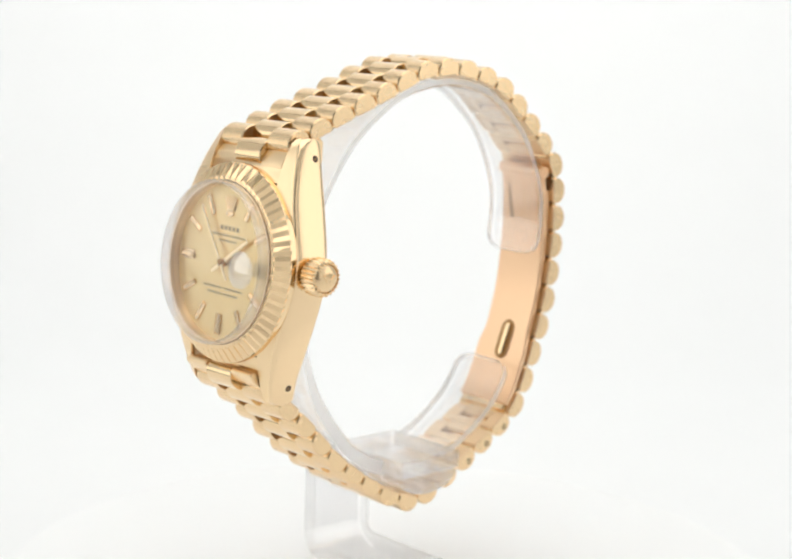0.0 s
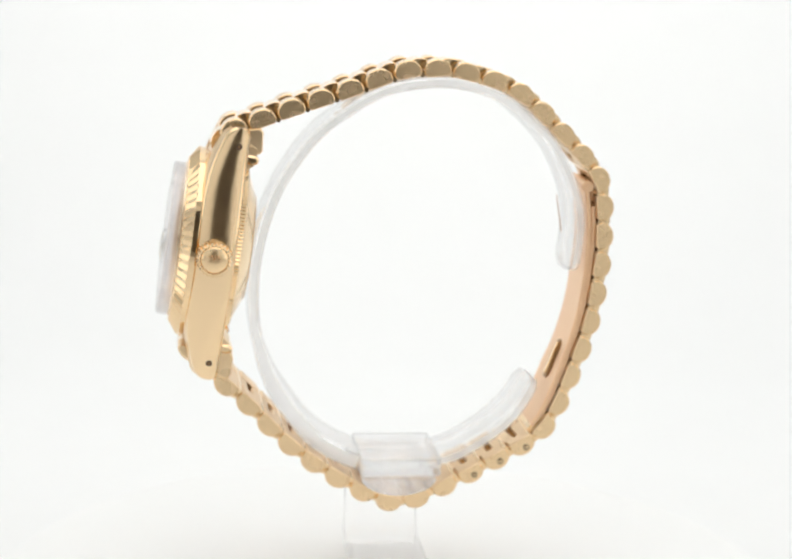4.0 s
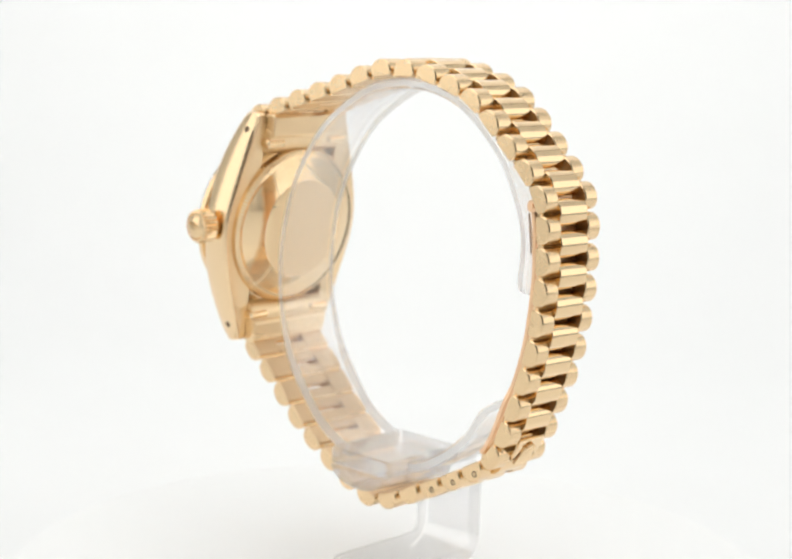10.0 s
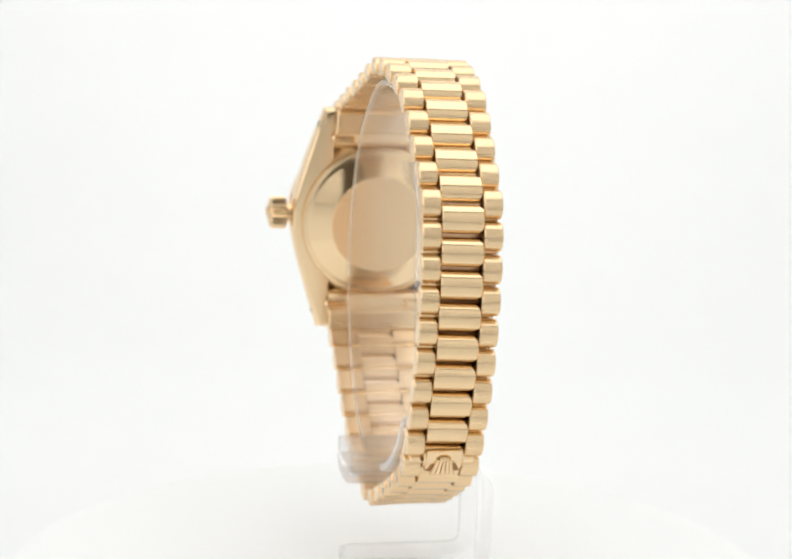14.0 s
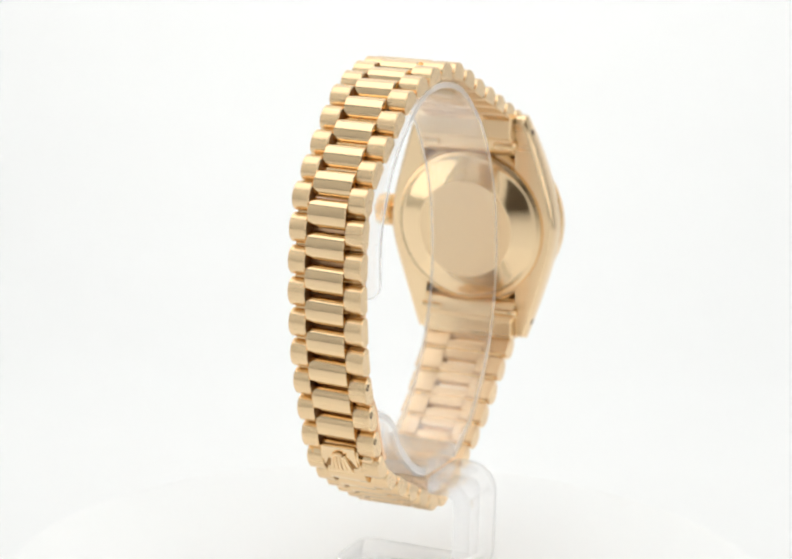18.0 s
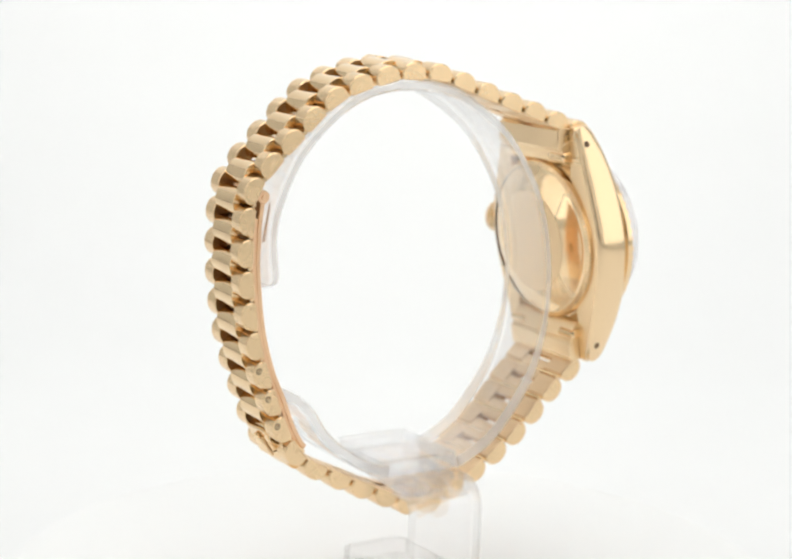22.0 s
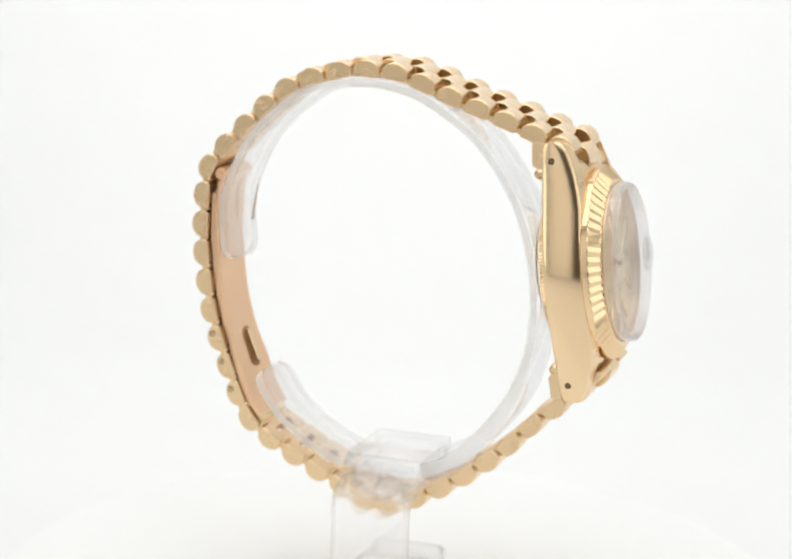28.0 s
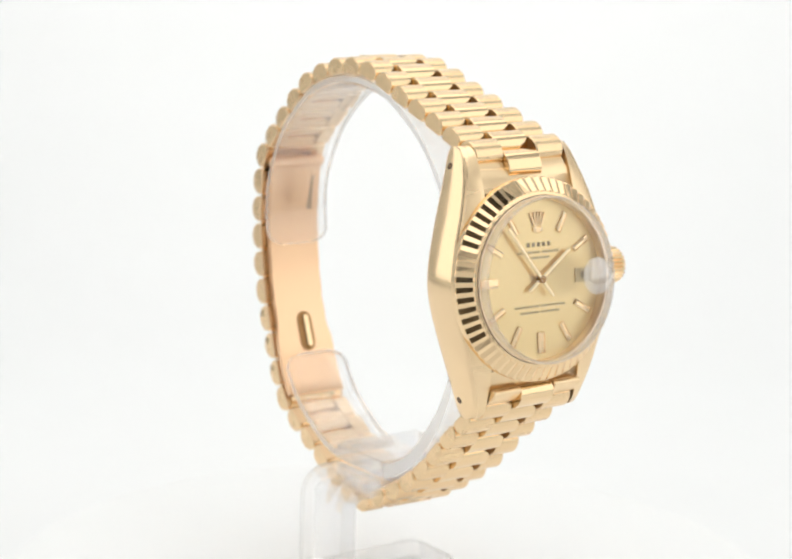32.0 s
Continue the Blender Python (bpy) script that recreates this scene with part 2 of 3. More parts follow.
# the front panel is added, unseen, to brighten gold turned to the right front
light_panel("light_panel", "unseen diffuser panel added on the front cloth to brighten reflections", front_glow, 0.17, -0.3395, 0.03, 0.30, -0.333, 0.34)
light_panel("light_panel", "soft white side diffuser panel", side_glow, 0.336, -0.22, 0.03, 0.3425, 0.06, 0.36)

# ---- turntable ----
turntable = tagged(new("turntable"), "round white motorised display turntable under the acrylic stand", "turntable")
R_TABLE = 52.0
bm = lathe(bmesh.new(), [(0, -3.4), (R_TABLE - 0.3, -3.4), (R_TABLE, -3.1), (R_TABLE, -1.4), (R_TABLE - 0.4, -0.4), (R_TABLE - 1.4, 0), (0, 0)],
           lambda n, a, b: Vector((a, b, n)) * MM, 128)
part("platter", bm, white_gloss, turntable)
bm = lathe(bmesh.new(), [(0, -6.45), (R_TABLE - 1.5, -6.45), (R_TABLE - 1.1, -6.1), (R_TABLE - 1.1, -3.45), (0, -3.45)], lambda n, a, b: Vector((a, b, n)) * MM, 128)
part("base_ring", bm, white_gloss, turntable)
# ---- acrylic stand ----
stand = tagged(new("watch_stand"), "clear acrylic watch stand with an open C ring and bent foot", "watch stand")
SX0, SX1 = -5.6, 4.5          # the bent strip's edges


def strip_path():
    """Centre line (y, z over the turntable, mm) of the bent strip: foot, post and arm."""
    t, r = 2.3, 2.5
    foot, post, arm = t / 2 + 0.04, 11.2, 14.25
    pts = [(-6.8 + e, foot) for e in (0, 0.15, 0.4, 0.8, 1.3, 1.8)]
    for k in range(9):
        a = radians(-90 + 90 * k / 8)
        pts.append((post - r + r * math.cos(a), foot + r + r * math.sin(a)))
    for k in range(9):
        a = radians(90 * k / 8)
        pts.append((post - r + r * math.cos(a), arm - r + r * math.sin(a)))
    pts.append((6.45, arm))
    return pts, t


def ribbon(bm, pts, t, w0, w1, place, bevel=0.25, corner=1.8):
    """A strip of thickness t along 2D points, wide from w0 to w1, with bevelled edges."""
    p = [Vector(q) for q in pts]
    rings = []
    left, right = w0, w1
    for k, q in enumerate(p):
        d = (p[min(k + 1, len(p) - 1)] - p[max(k - 1, 0)]).normalized()
        nrm = Vector((-d.y, d.x))
        h = t / 2
        e = (q - p[0]).length
        cut = corner - math.sqrt(max(0.0, corner * corner - (corner - e) ** 2)) if e < corner else 0.0
        w0, w1 = left + cut, right - cut
        sect = [(-h, w0 + bevel), (-h, w1 - bevel), (-h + bevel, w1), (h - bevel, w1), (h, w1 - bevel), (h, w0 + bevel), (h - bevel, w0), (-h + bevel, w0)]
        rings.append([place(q.x + nrm.x * o, q.y + nrm.y * o, w) for o, w in sect])
    return loft(bm, rings)


pts, thick = strip_path()
part("bent_strip", ribbon(bmesh.new(), pts, thick, SX0, SX1, lambda a, b, w: Vector((w, a, b)) * MM), acrylic, stand, "clear bent acrylic foot, post and arm")
# block into which both halves of the ring run
ob_block = [(SX0 + 0.3, 0), (SX1 + 0.4, 0), (SX1 + 0.4, 2.25), (SX0 + 0.3, 2.25)]
part("block", prism(bmesh.new(), ob_block, -7.0, 6.3, lambda a, b, w: Vector((a, w, 15.45 + b)) * MM, 0.3), acrylic_block, stand, "clear acrylic block that holds the foot of the ring")
# rounded cushion under the arm, on which the bracelet hangs
lens = [(-5.3, 0)] + [(-0.5 + 4.9 * math.cos(radians(180 + 180 * k / 16)), -2.45 * math.sin(radians(180 * k / 16))) for k in range(1, 16)] + [(4.3, 0)]
part("cushion", prism(bmesh.new(), lens, -7.1, 6.3, lambda a, b, w: Vector((a, w, 15.3 + b - 0.045 * (w + 7))) * MM, 0.3), acrylic_cushion, stand, "rounded clear acrylic cushion under the block")
RING = [(21.9, -21.2), (22.45, -15.6), (21.9, -11.6), (19.6, -6.4), (16.9, -3.0), (12.9, 0.35), (9.2, 2.1), (5.0, 2.85), (0.8, 2.65), (-3.4, 1.6), (-7.45, -0.7), (-11.6, -4.0),
        (-15.1, -8.7), (-17.3, -13.2), (-18.7, -18.5), (-19.2, -23.8), (-18.7, -29.6), (-16.5, -36.1), (-11.8, -42.4), (-8.0, -45.1), (-4.6, -46.35), (-0.4, -46.6),
        (4.2, -46.3), (8.6, -44.9), (14.1, -40.9), (17.6, -35.8)]


def ring_band(points, upper):
    """One half of a curved acrylic band, from its rounded free end to the block."""
    line, s = spline(points)
    inside = [k for k in range(len(s)) if SX0 + 0.1 < line[k, 0] < SX1 + 0.6 and line[k, 1] < -40]
    u0, u1 = (0, s[inside[0]]) if upper else (s[inside[-1]], s[-1])
    n = int((u1 - u0) / 0.5)
    u = np.linspace(u0, u1, n)
    p = [(np.interp(a, s, line[:, 0]), np.interp(a, s, line[:, 1])) for a in u]
    bm = bmesh.new()
    half, r = 4.8, 2.3
    rings = []
    pv = [Vector(q) for q in p]
    for k, q in enumerate(pv):
        d = (pv[min(k + 1, n - 1)] - pv[max(k - 1, 0)]).normalized()
        nrm = Vector((-d.y, d.x))
        e = min(u[k], s[-1] - u[k])
        free = e < r
        w = half - (r - math.sqrt(max(0.0, r * r - (r - e) ** 2)) if free else 0)
        t = float(np.interp(q.y, (-38, -28), (2.2, 1.35))) if upper else 1.5      # thicker towards the foot
        h, b, away = t / 2, 0.3, -0.3
        sect = [(-h, -w + b), (-h, w - b), (-h + b, w), (h - b, w), (h, w - b), (h, -w + b), (h - b, -w), (-h + b, -w)]
        rings.append([body(q.x + nrm.x * (o + away), Y0 + 0.3 + 0.9 * (q.x + 20) / 42 + c, q.y + nrm.y * (o + away)) for o, c in sect])
    return loft(bm, rings, cut=(2, 6))


upper_ring = part("ring", ring_band(RING, True), acrylic_ring, stand, "clear acrylic C ring holding the bracelet open", second=acrylic_cut)
part("ring", ring_band(RING, False), acrylic_ring, stand, "short rising end of the acrylic C ring", second=acrylic_cut)
ring_mark = prism(bmesh.new(), [(-16.4, -0.45), (-16.2, 0.35), (-11.5, 0.12), (-11.5, -0.15)], -0.03, 0.03,
                  lambda z, y, n: body(21.5 + 0.17 * (-16.4 - z) - 0.42 + n, 1.0 + y, z), 0.01)
part("moulding_mark", ring_mark, material("brown moulding mark", (0.52, 0.37, 0.26), 0.5), upper_ring, "faint brown mark on the ring's inner face", 0)

# ---- the watch ----
watch = tagged(new("wristwatch"), "yellow gold wristwatch with champagne dial and fluted bezel on stand", "wristwatch")
U, N, C0 = Vector((0.1232, 0, 0.9924)), Vector((-0.9924, 0, 0.1232)), Vector((-23.6, Y0, -18.35))


def case(n, y, u):
    """mm in the case's axes: n out of the dial, y away from the crown, u towards twelve."""
    p = C0 + N * n + Vector((0, y, 0)) + U * u
    return body(p.x, p.y, p.z)


def flank_half(u):
    return 13.38 - 0.325 * math.sqrt(u * u + 14.0)


def front_edge(u):
    a = max(0.0, abs(u) - 6.5)
    return 3.48 - 0.025 * a * a


def lug_bar(side):
    bm = bmesh.new()
    rings = []
    stations = [-16.0, -15.9, -15.6, -15.1, -14.6, -13.5, -12, -10, -8, -6, -4, -2.5, -1.2, -0.4, 0.4, 1.2, 2.5, 4, 6, 8, 10, 12, 13.5, 14.6, 15.1, 15.6, 15.9, 16.0]
    for u in stations:
        end = max(0.0, abs(u) - 15.0) / 1.0
        pull = 1 - math.sqrt(max(0.0, 1 - end * end))
        yo, yi = flank_half(u), 6.75
        nf, nb = front_edge(u), -1.4
        mid = 0.0
        nf, nb = nf + (mid - nf) * pull * 0.5, nb + (mid - nb) * pull * 0.5
        h = nf - nb
        crest = [(yo + 0.13 - 0.45 * (f - 0.4) ** 2 / 0.36, nb + f * h) for f in (0.09, 0.17, 0.26, 0.36, 0.46, 0.56, 0.66, 0.76, 0.86, 0.93)]
        sect = [(yi, nb), (yo - 0.42, nb), (yo - 0.38, nb + 0.02), (yo - 0.07, nb + 0.27), *crest, (yo - 0.34, nf - 0.12), (yo - 0.5, nf - 0.03), (yo - 0.75, nf + 0.02),
                (yo - 1.3, nf + 0.22 * (1 - pull)), (yi, nf + 0.4 * (1 - pull))]
        rings.append([case(n, side * y, u) for y, n in sect])
    return loft(bm, rings, cut=(0, 16, 17, 18))


for side in (-1, 1):
    lug = part("lug_flank", lug_bar(side), gold_side, watch, "polished gold case flank running out into two lugs", 32, second=gold_satin)
    for u in (-13.75, 13.75):
        def hole(n, a, b):
            return case(-0.1 + a, side * (flank_half(u + b) + 0.13 + n), u + b)
        # dark plug and darkened tip stand for the shade in a bored hole
        bm = lathe(bmesh.new(), [(0, -0.3), (0.33, -0.3), (0.40, 0.015), (0.2, 0.012), (0, 0.01)], hole, 20)
        part("spring_bar_tip", lathe(bmesh.new(), [(0, 0.0), (0.11, 0.0), (0.11, 0.02), (0.05, 0.04), (0, 0.045)], hole, 12), gold_shade, lug)
        part("lug_hole", bm, hole_shade, lug, "dark plug standing for the shaded spring bar hole")
bm = lathe(bmesh.new(), [(0, -1.2), (10.4, -1.2), (11.2, -1.1), (11.6, -0.6), (11.6, 3.2), (0, 3.2)], case, 96)
part("case_middle", bm, gold_satin, watch)


def bezel():
    bm = bmesh.new()
    flutes = 60
    rows = []
    prof = [(11.5, 2.2, 0), (11.7, 2.3, 0), (11.7, 3.35, 0), (12.08, 3.45, 0), (12.12, 3.52, 0), (12.12, 4.14, 0), (12.03, 4.27, 1), (10.45, 5.38, 1), (10.3, 5.5, 0.2), (9.95, 5.55, 0), (9.9, 4.2, 0)]
    seg = flutes * 2
    for r, n, amp in prof:
        row = []
        for k in range(seg):
            a = math.tau * k / seg
            d = (0.08 if k % 2 else -0.12) * amp
            row.append(bm.verts.new(case(n + d * 0.75, (r + d * 0.66) * math.cos(a), (r + d * 0.66) * math.sin(a))))
        rows.append(row)
    for a, b in zip(rows, rows[1:]):
        for k in range(seg):
            bm.faces.new((a[k], a[(k + 1) % seg], b[(k + 1) % seg], b[k]))
    return bm


part("bezel", bezel(), gold_polished, watch, "polished fluted gold bezel", 0)
DIAL = 4.55                          # height of the dial's face
dial = part("dial", lathe(bmesh.new(), [(0, 3.3), (9.85, 3.3), (9.85, DIAL), (0, DIAL)], case, 96), dial_gold, watch, "champagne dial with sunburst satin finish")
part("inner_ring", lathe(bmesh.new(), [(9.88, DIAL + 0.01), (9.88, 5.7), (9.65, 5.7), (9.45, DIAL + 0.01), (9.88, DIAL + 0.01)], case, 96), material("pale rehaut gold", (0.92, 0.75, 0.56), 0.38, 1.0, 0.05, 500), watch, "pale gold ring round the dial")


def bar(mat, parent, name, y, u, w, length, angle, h, n0=DIAL, label=""):
    """A flat marker on the dial with bevelled top, turned by angle from twelve towards the crown."""
    bm = bmesh.new()
    ca, sa = math.cos(angle), math.sin(angle)
    def put(a, b, n):
        return case(n, y + a * ca - b * sa, u + b * ca + a * sa)
    hw, hl, e = w / 2, length / 2, min(w, length) * (0.32 if h > 0.1 else 0.22)
    rings = []
    for n, k, l in ((n0 + 0.005, 0, 0), (n0 + h * 0.55, 0, 0), (n0 + h, e, e * 0.4)):
        rings.append([put(-hw + k, -hl + l, n), put(hw - k, -hl + l, n), put(hw - k, hl - l, n), put(-hw + k, hl - l, n)])
    return part(name, loft(bm, rings), mat, parent, label, 0)


for hour in range(1, 12):
    if hour == 3:
        continue
    a = math.tau * hour / 12
    r = 7.5
    w = 1.05 if hour in (6, 9) else 0.74
    bar(gold_polished, dial, "hour_marker", -r * math.sin(a), r * math.cos(a), w, 2.5, a, 0.32)
# applied shape at twelve: five prongs over a small oval foot
for k in range(-2, 3):
    a = 0.19 * k
    bar(gold_polished, dial, "emblem_prong", 0 - math.sin(a) * 2.0, 5.0 + math.cos(a) * 2.2, 0.24, 1.7, a, 0.095, DIAL + 0.15, label="raised gold prong of the emblem at twelve")
part("emblem_foot", lathe(bmesh.new(), [(0, DIAL + 0.3), (0.35, DIAL + 0.3), (0.5, DIAL + 0.2), (0.5, DIAL + 0.005), (0, DIAL + 0.005)], lambda n, y, u: case(n, y * 1.5, 5.85 + u * 0.75), 20), gold_polished, dial)
# print on the dial: words as rows of plain strokes
def print_word(y0, y1, u, h, strokes):
    bm = bmesh.new()
    step = (y1 - y0) / strokes
    for k in range(strokes):
        a, b = y0 + step * k, y0 + step * (k + 0.62)
        loft(bm, [[case(n, y, v) for y, v in ((a, u - h / 2), (b, u - h / 2), (b, u + h / 2), (a, u + h / 2))] for n in (DIAL + 0.004, DIAL + 0.016)])
    part("print_word", bm, ink, dial, "dark printed line on the dial", 0)


for u, h, words in ((4.1, 0.5, ((-1.95, 1.95, 5),)), (3.2, 0.3, ((-3.2, -0.55, 6), (-0.25, 3.2, 9))), (2.55, 0.28, ((-1.7, 1.7, 8),)),
                    (-3.15, 0.27, ((-3.9, -0.15, 11), (0.15, 3.9, 11))), (-3.85, 0.27, ((-3.0, -0.1, 10), (0.2, 3.0, 9)))):
    for y0, y1, strokes in words:
        print_word(y0, y1, u, h, strokes)
# date window
part("date_window", prism(bmesh.new(), [(-7.9, -0.85), (-5.6, -0.85), (-5.6, 0.85), (-7.9, 0.85)], DIAL + 0.005, DIAL + 0.1, lambda a, b, n: case(n, a, b), 0.03),
     material("date disc", (0.66, 0.52, 0.29), 0.45, 0.3, 0.05), dial, "pale date disc in its window", 0)
bar(ink, dial, "date_bar", -6.75, 0, 0.5, 0.8, 0, 0.01, DIAL + 0.105)


def pointer(name, y, u, tail, w, n):
    """A baton hand from its tail through the axis to its tip."""
    tip = Vector((y, u))
    d = tip.normalized()
    length = tip.length + tail
    mid = d * ((tip.length - tail) / 2)
    return bar(gold_hand, watch, name, mid.x, mid.y, w, length, math.atan2(-d.x, d.y), 0.24, n)


pointer("hour_hand", -4.5, 3.2, 2.3, 0.55, DIAL + 0.42)
pointer("minute_hand", 4.85, 6.3, 2.6, 0.45, DIAL + 0.68)
# cap coloured dark in place of the shadow about the hub
part("centre_cap", lathe(bmesh.new(), [(0.45, DIAL + 0.005), (0.45, DIAL + 0.9), (0.32, DIAL + 1.02), (0, DIAL + 1.02)], case, 24), gold_shade, watch, "small gold cap at the dial's centre, darkened for hub shadow")
crystal = part("crystal", lathe(bmesh.new(), [(0, 6.6), (9.2, 6.5), (9.53, 6.55), (9.53, 7.16), (7, 7.34), (3.5, 7.42), (0, 7.45)], case, 96), crystal_glass, watch, "clear domed watch crystal", 30)
part("crystal_rim", lathe(bmesh.new(), [(9.55, 5.3), (9.86, 5.3), (9.86, 6.75), (9.8, 7.0), (9.7, 7.1), (9.55, 7.15), (9.55, 5.3)], case, 96), crystal_rim, crystal, "whitish polished edge of the crystal", 30)
lens_part = part("date_lens", lathe(bmesh.new(), [(0, 7.3), (2.2, 7.28), (2.2, 7.5), (1.9, 7.68), (1.1, 7.82), (0, 7.86)], lambda n, y, u: case(n, -6.7 + y, u), 40), thin_glass("lens plastic", 0.8, 0.25), crystal, "magnifying lens over the date")

# crown
CR = (1.3, 0.45)
def crown_place(n, a, b):
    return case(CR[0] + a, -n, CR[1] + b)
bm = bmesh.new()
rows = []
seg = 48
for r, y, amp in ((1.3, 11.6, 0), (1.3, 12.75, 0), (2.0, 12.8, 0.5), (2.28, 12.95, 1), (2.28, 14.6, 1), (2.12, 14.98, 1), (1.84, 15.1, 0.7), (1.72, 14.95, 0), (1.4, 15.25, 0), (0.9, 15.45, 0), (0.35, 15.52, 0)):
    rows.append([bm.verts.new(crown_place(y, (r - (0.26 * amp if k % 2 else 0)) * math.cos(math.tau * k / seg), (r - (0.26 * amp if k % 2 else 0)) * math.sin(math.tau * k / seg))) for k in range(seg)])
for a, b in zip(rows, rows[1:]):
    for k in range(seg):
        bm.faces.new((a[k], a[(k + 1) % seg], b[(k + 1) % seg], b[k]))
bm.faces.new(rows[-1])
crown = part("crown", bm, gold_link, watch, "fluted gold winding crown", 30)
for k in range(-2, 3):
    a = 0.35 * k
    bm = prism(bmesh.new(), [(-0.11, -0.5), (0.11, -0.5), (0.08, 0.5), (-0.08, 0.5)], 15.2, 15.6,
               lambda p, q, w: crown_place(w, p * math.cos(a) + (q + 0.75) * math.sin(a), (q + 0.75) * math.cos(a) - p * math.sin(a) - 0.5), 0.03)
    part("emblem_prong", bm, gold_polished, crown, smooth=0)

# case back
back = part("case_back", lathe(bmesh.new(), [(10.6, -1.0), (10.6, -1.9), (10.3, -2.2), (9.9, -2.25), (9.6, -2.4), (7.0, -3.5), (6.8, -3.55), (0, -3.6)], case, 96), gold_back, watch, "smooth polished gold case back with bevelled edge", 25)
bm = bmesh.new()
seg = 284
rows = []
for r, n, amp in ((10.55, -1.2, 0), (11.0, -1.3, 1), (10.85, -2.0, 1), (10.2, -2.3, 0)):
    rows.append([bm.verts.new(case(n, (r - (0.17 * amp if k % 2 else 0)) * math.cos(math.tau * k / seg), (r - (0.17 * amp if k % 2 else 0)) * math.sin(math.tau * k / seg))) for k in range(seg)])
for a, b in zip(rows, rows[1:]):
    for k in range(seg):
        bm.faces.new((a[k], a[(k + 1) % seg], b[(k + 1) % seg], b[k]))
part("coin_edge", bm, gold_polished, back, "finely notched gold rim of the case back", 20)

part("back_plate", lathe(bmesh.new(), [(6.9, -3.56), (6.85, -3.62), (0, -3.64)], case, 96), gold_satin, back, "satin centre of the case back")

# end pieces between the lugs
for sgn in (-1, 1):
    outline = [(10.4, -1.2), (11.4, -2.4), (12.4, -2.6), (13.6, -2.6), (14.3, -0.8), (14.0, 0.6), (13.6, 1.6), (13.2, 2.35), (12.9, 2.6), (11.6, 3.0), (10.4, 3.25)]
    ol = [(sgn * a, b) for a, b in outline]
    if sgn < 0:
        ol.reverse()
    part("end_piece", prism(bmesh.new(), ol, -6.73, 6.73, lambda a, b, w: case(b, w, a), 0.06), gold_satin, watch, "gold bracelet end piece between the lugs", 40)
    leg = [(12.6, -1.0), (12.9, -2.9), (13.3, -3.2), (15.7, -3.0), (16.1, -2.5), (15.7, -0.6)]
    leg = [(sgn * a, b) for a, b in leg]
    if sgn < 0:
        leg.reverse()
    part("end_leg", prism(bmesh.new(), leg, -6.65, 6.65, lambda a, b, w: case(b, w, a), 0.15), gold_satin, watch, "inner leg of the gold end piece", 40)
    for side in (-1, 1):
        # folded tab of the end piece beside the case back
        tab = [(11.55, -1.0), (11.5, -2.3), (11.7, -2.75), (12.1, -2.9), (12.5, -2.75), (12.7, -2.3), (12.65, -1.0)]
        tab = [(sgn * a, b) for a, b in tab]
        if sgn > 0:
            tab.reverse()
            tab = tab[::-1]
        else:
            tab.reverse()
        w0, w1 = sorted((side * 3.9, side * 7.2))
        part("end_tab", prism(bmesh.new(), tab, w0, w1, lambda a, b, w: case(b, w, a), 0.3), gold_polished, watch, "rounded gold tab of the end piece")

# ---- bracelet ----
LINE = [(-22.55, -2.94), (-15.45, -0.31), (-8.53, 2.08), (-1.46, 4.63), (2.46, 5.02), (6.29, 4.84), (13.68, 2.46), (19.45, -2.39), (24.81, -8.08), (25.9, -11.78),
        (26.13, -15.72), (26.08, -19.67), (25.04, -27.45), (22.65, -34.97), (19.06, -42.49), (12.99, -46.44), (6.55, -49.59), (2.67, -51.37), (-1.26, -51.88),
        (-8.12, -48.54), (-14.65, -43.89), (-19.98, -38.58), (-22.88, -35.96), (-26.05, -33.27)]
LP, LS = spline(LINE)
LINKS = 38
PITCH_L = LS[-1] / (LINKS - 1)


def on_line(s):
    """Point and direction of the bracelet's line at arc length s."""
    e = 0.4
    def at(q):
        if q < 0:
            return LP[0] + np.array((0.60, 0.80)) * q
        if q > LS[-1]:
            d = (LP[-1] - LP[-5]) / (LS[-1] - LS[-5])
            return LP[-1] + d * (q - LS[-1])
        return np.array((np.interp(q, LS, LP[:, 0]), np.interp(q, LS, LP[:, 1])))
    p = at(s)
    d = at(s + e) - at(s - e)
    return p, d / np.linalg.norm(d)


def band_width(k):
    """Bracelet width at link k: widest at the lugs, narrowest round the clasp."""
    m = min(k, LINKS - 1 - k)
    return float(np.interp(m, (0, 9, 13), (13.2, 10.4, 9.5)))


def mid_y(x):
    """The bracelet's middle, which wanders a little to one side towards the clasp."""
    return 0.85 + 0.7 * (x + 23) / 49


def dome(half, base_half, low, shoulder, top, full=0.93, n=13):
    """Link outline: flat base towards the wrist, rounded outside. (along, out), counterclockwise."""
    pts = [(-base_half + 0.15, low), (base_half - 0.15, low), (base_half, low + 0.15), (base_half, shoulder - 0.3)] if base_half > half + 0.05 else \
          [(-half + 0.35, low), (half - 0.35, low), (half - 0.08, low + 0.3)]
    if base_half > half + 0.05:
        pts.append((half, shoulder))
    for k in range(n):
        a = math.pi * k / (n - 1)
        pts.append((half * math.cos(a), shoulder + (top - shoulder) * max(0.0, math.sin(a)) ** full))
    if base_half > half + 0.05:
        pts += [(-base_half, shoulder - 0.3), (-base_half, low + 0.15)]
        pts.remove((half, shoulder))
    else:
        pts.append((-half + 0.08, low + 0.3))
    return pts


HALF_CENTRE = 2.48                   # the centre row keeps its width, the outer rows taper
OUTER = dome(1.76, 1.80, -1.15, -0.45, 1.08)
CENTRE = dome(1.73, 1.78, -1.05, -0.45, 1.08, 0.85)
END_CENTRE = dome(1.80, 1.80, -0.95, -0.4, 1.10, 0.8)


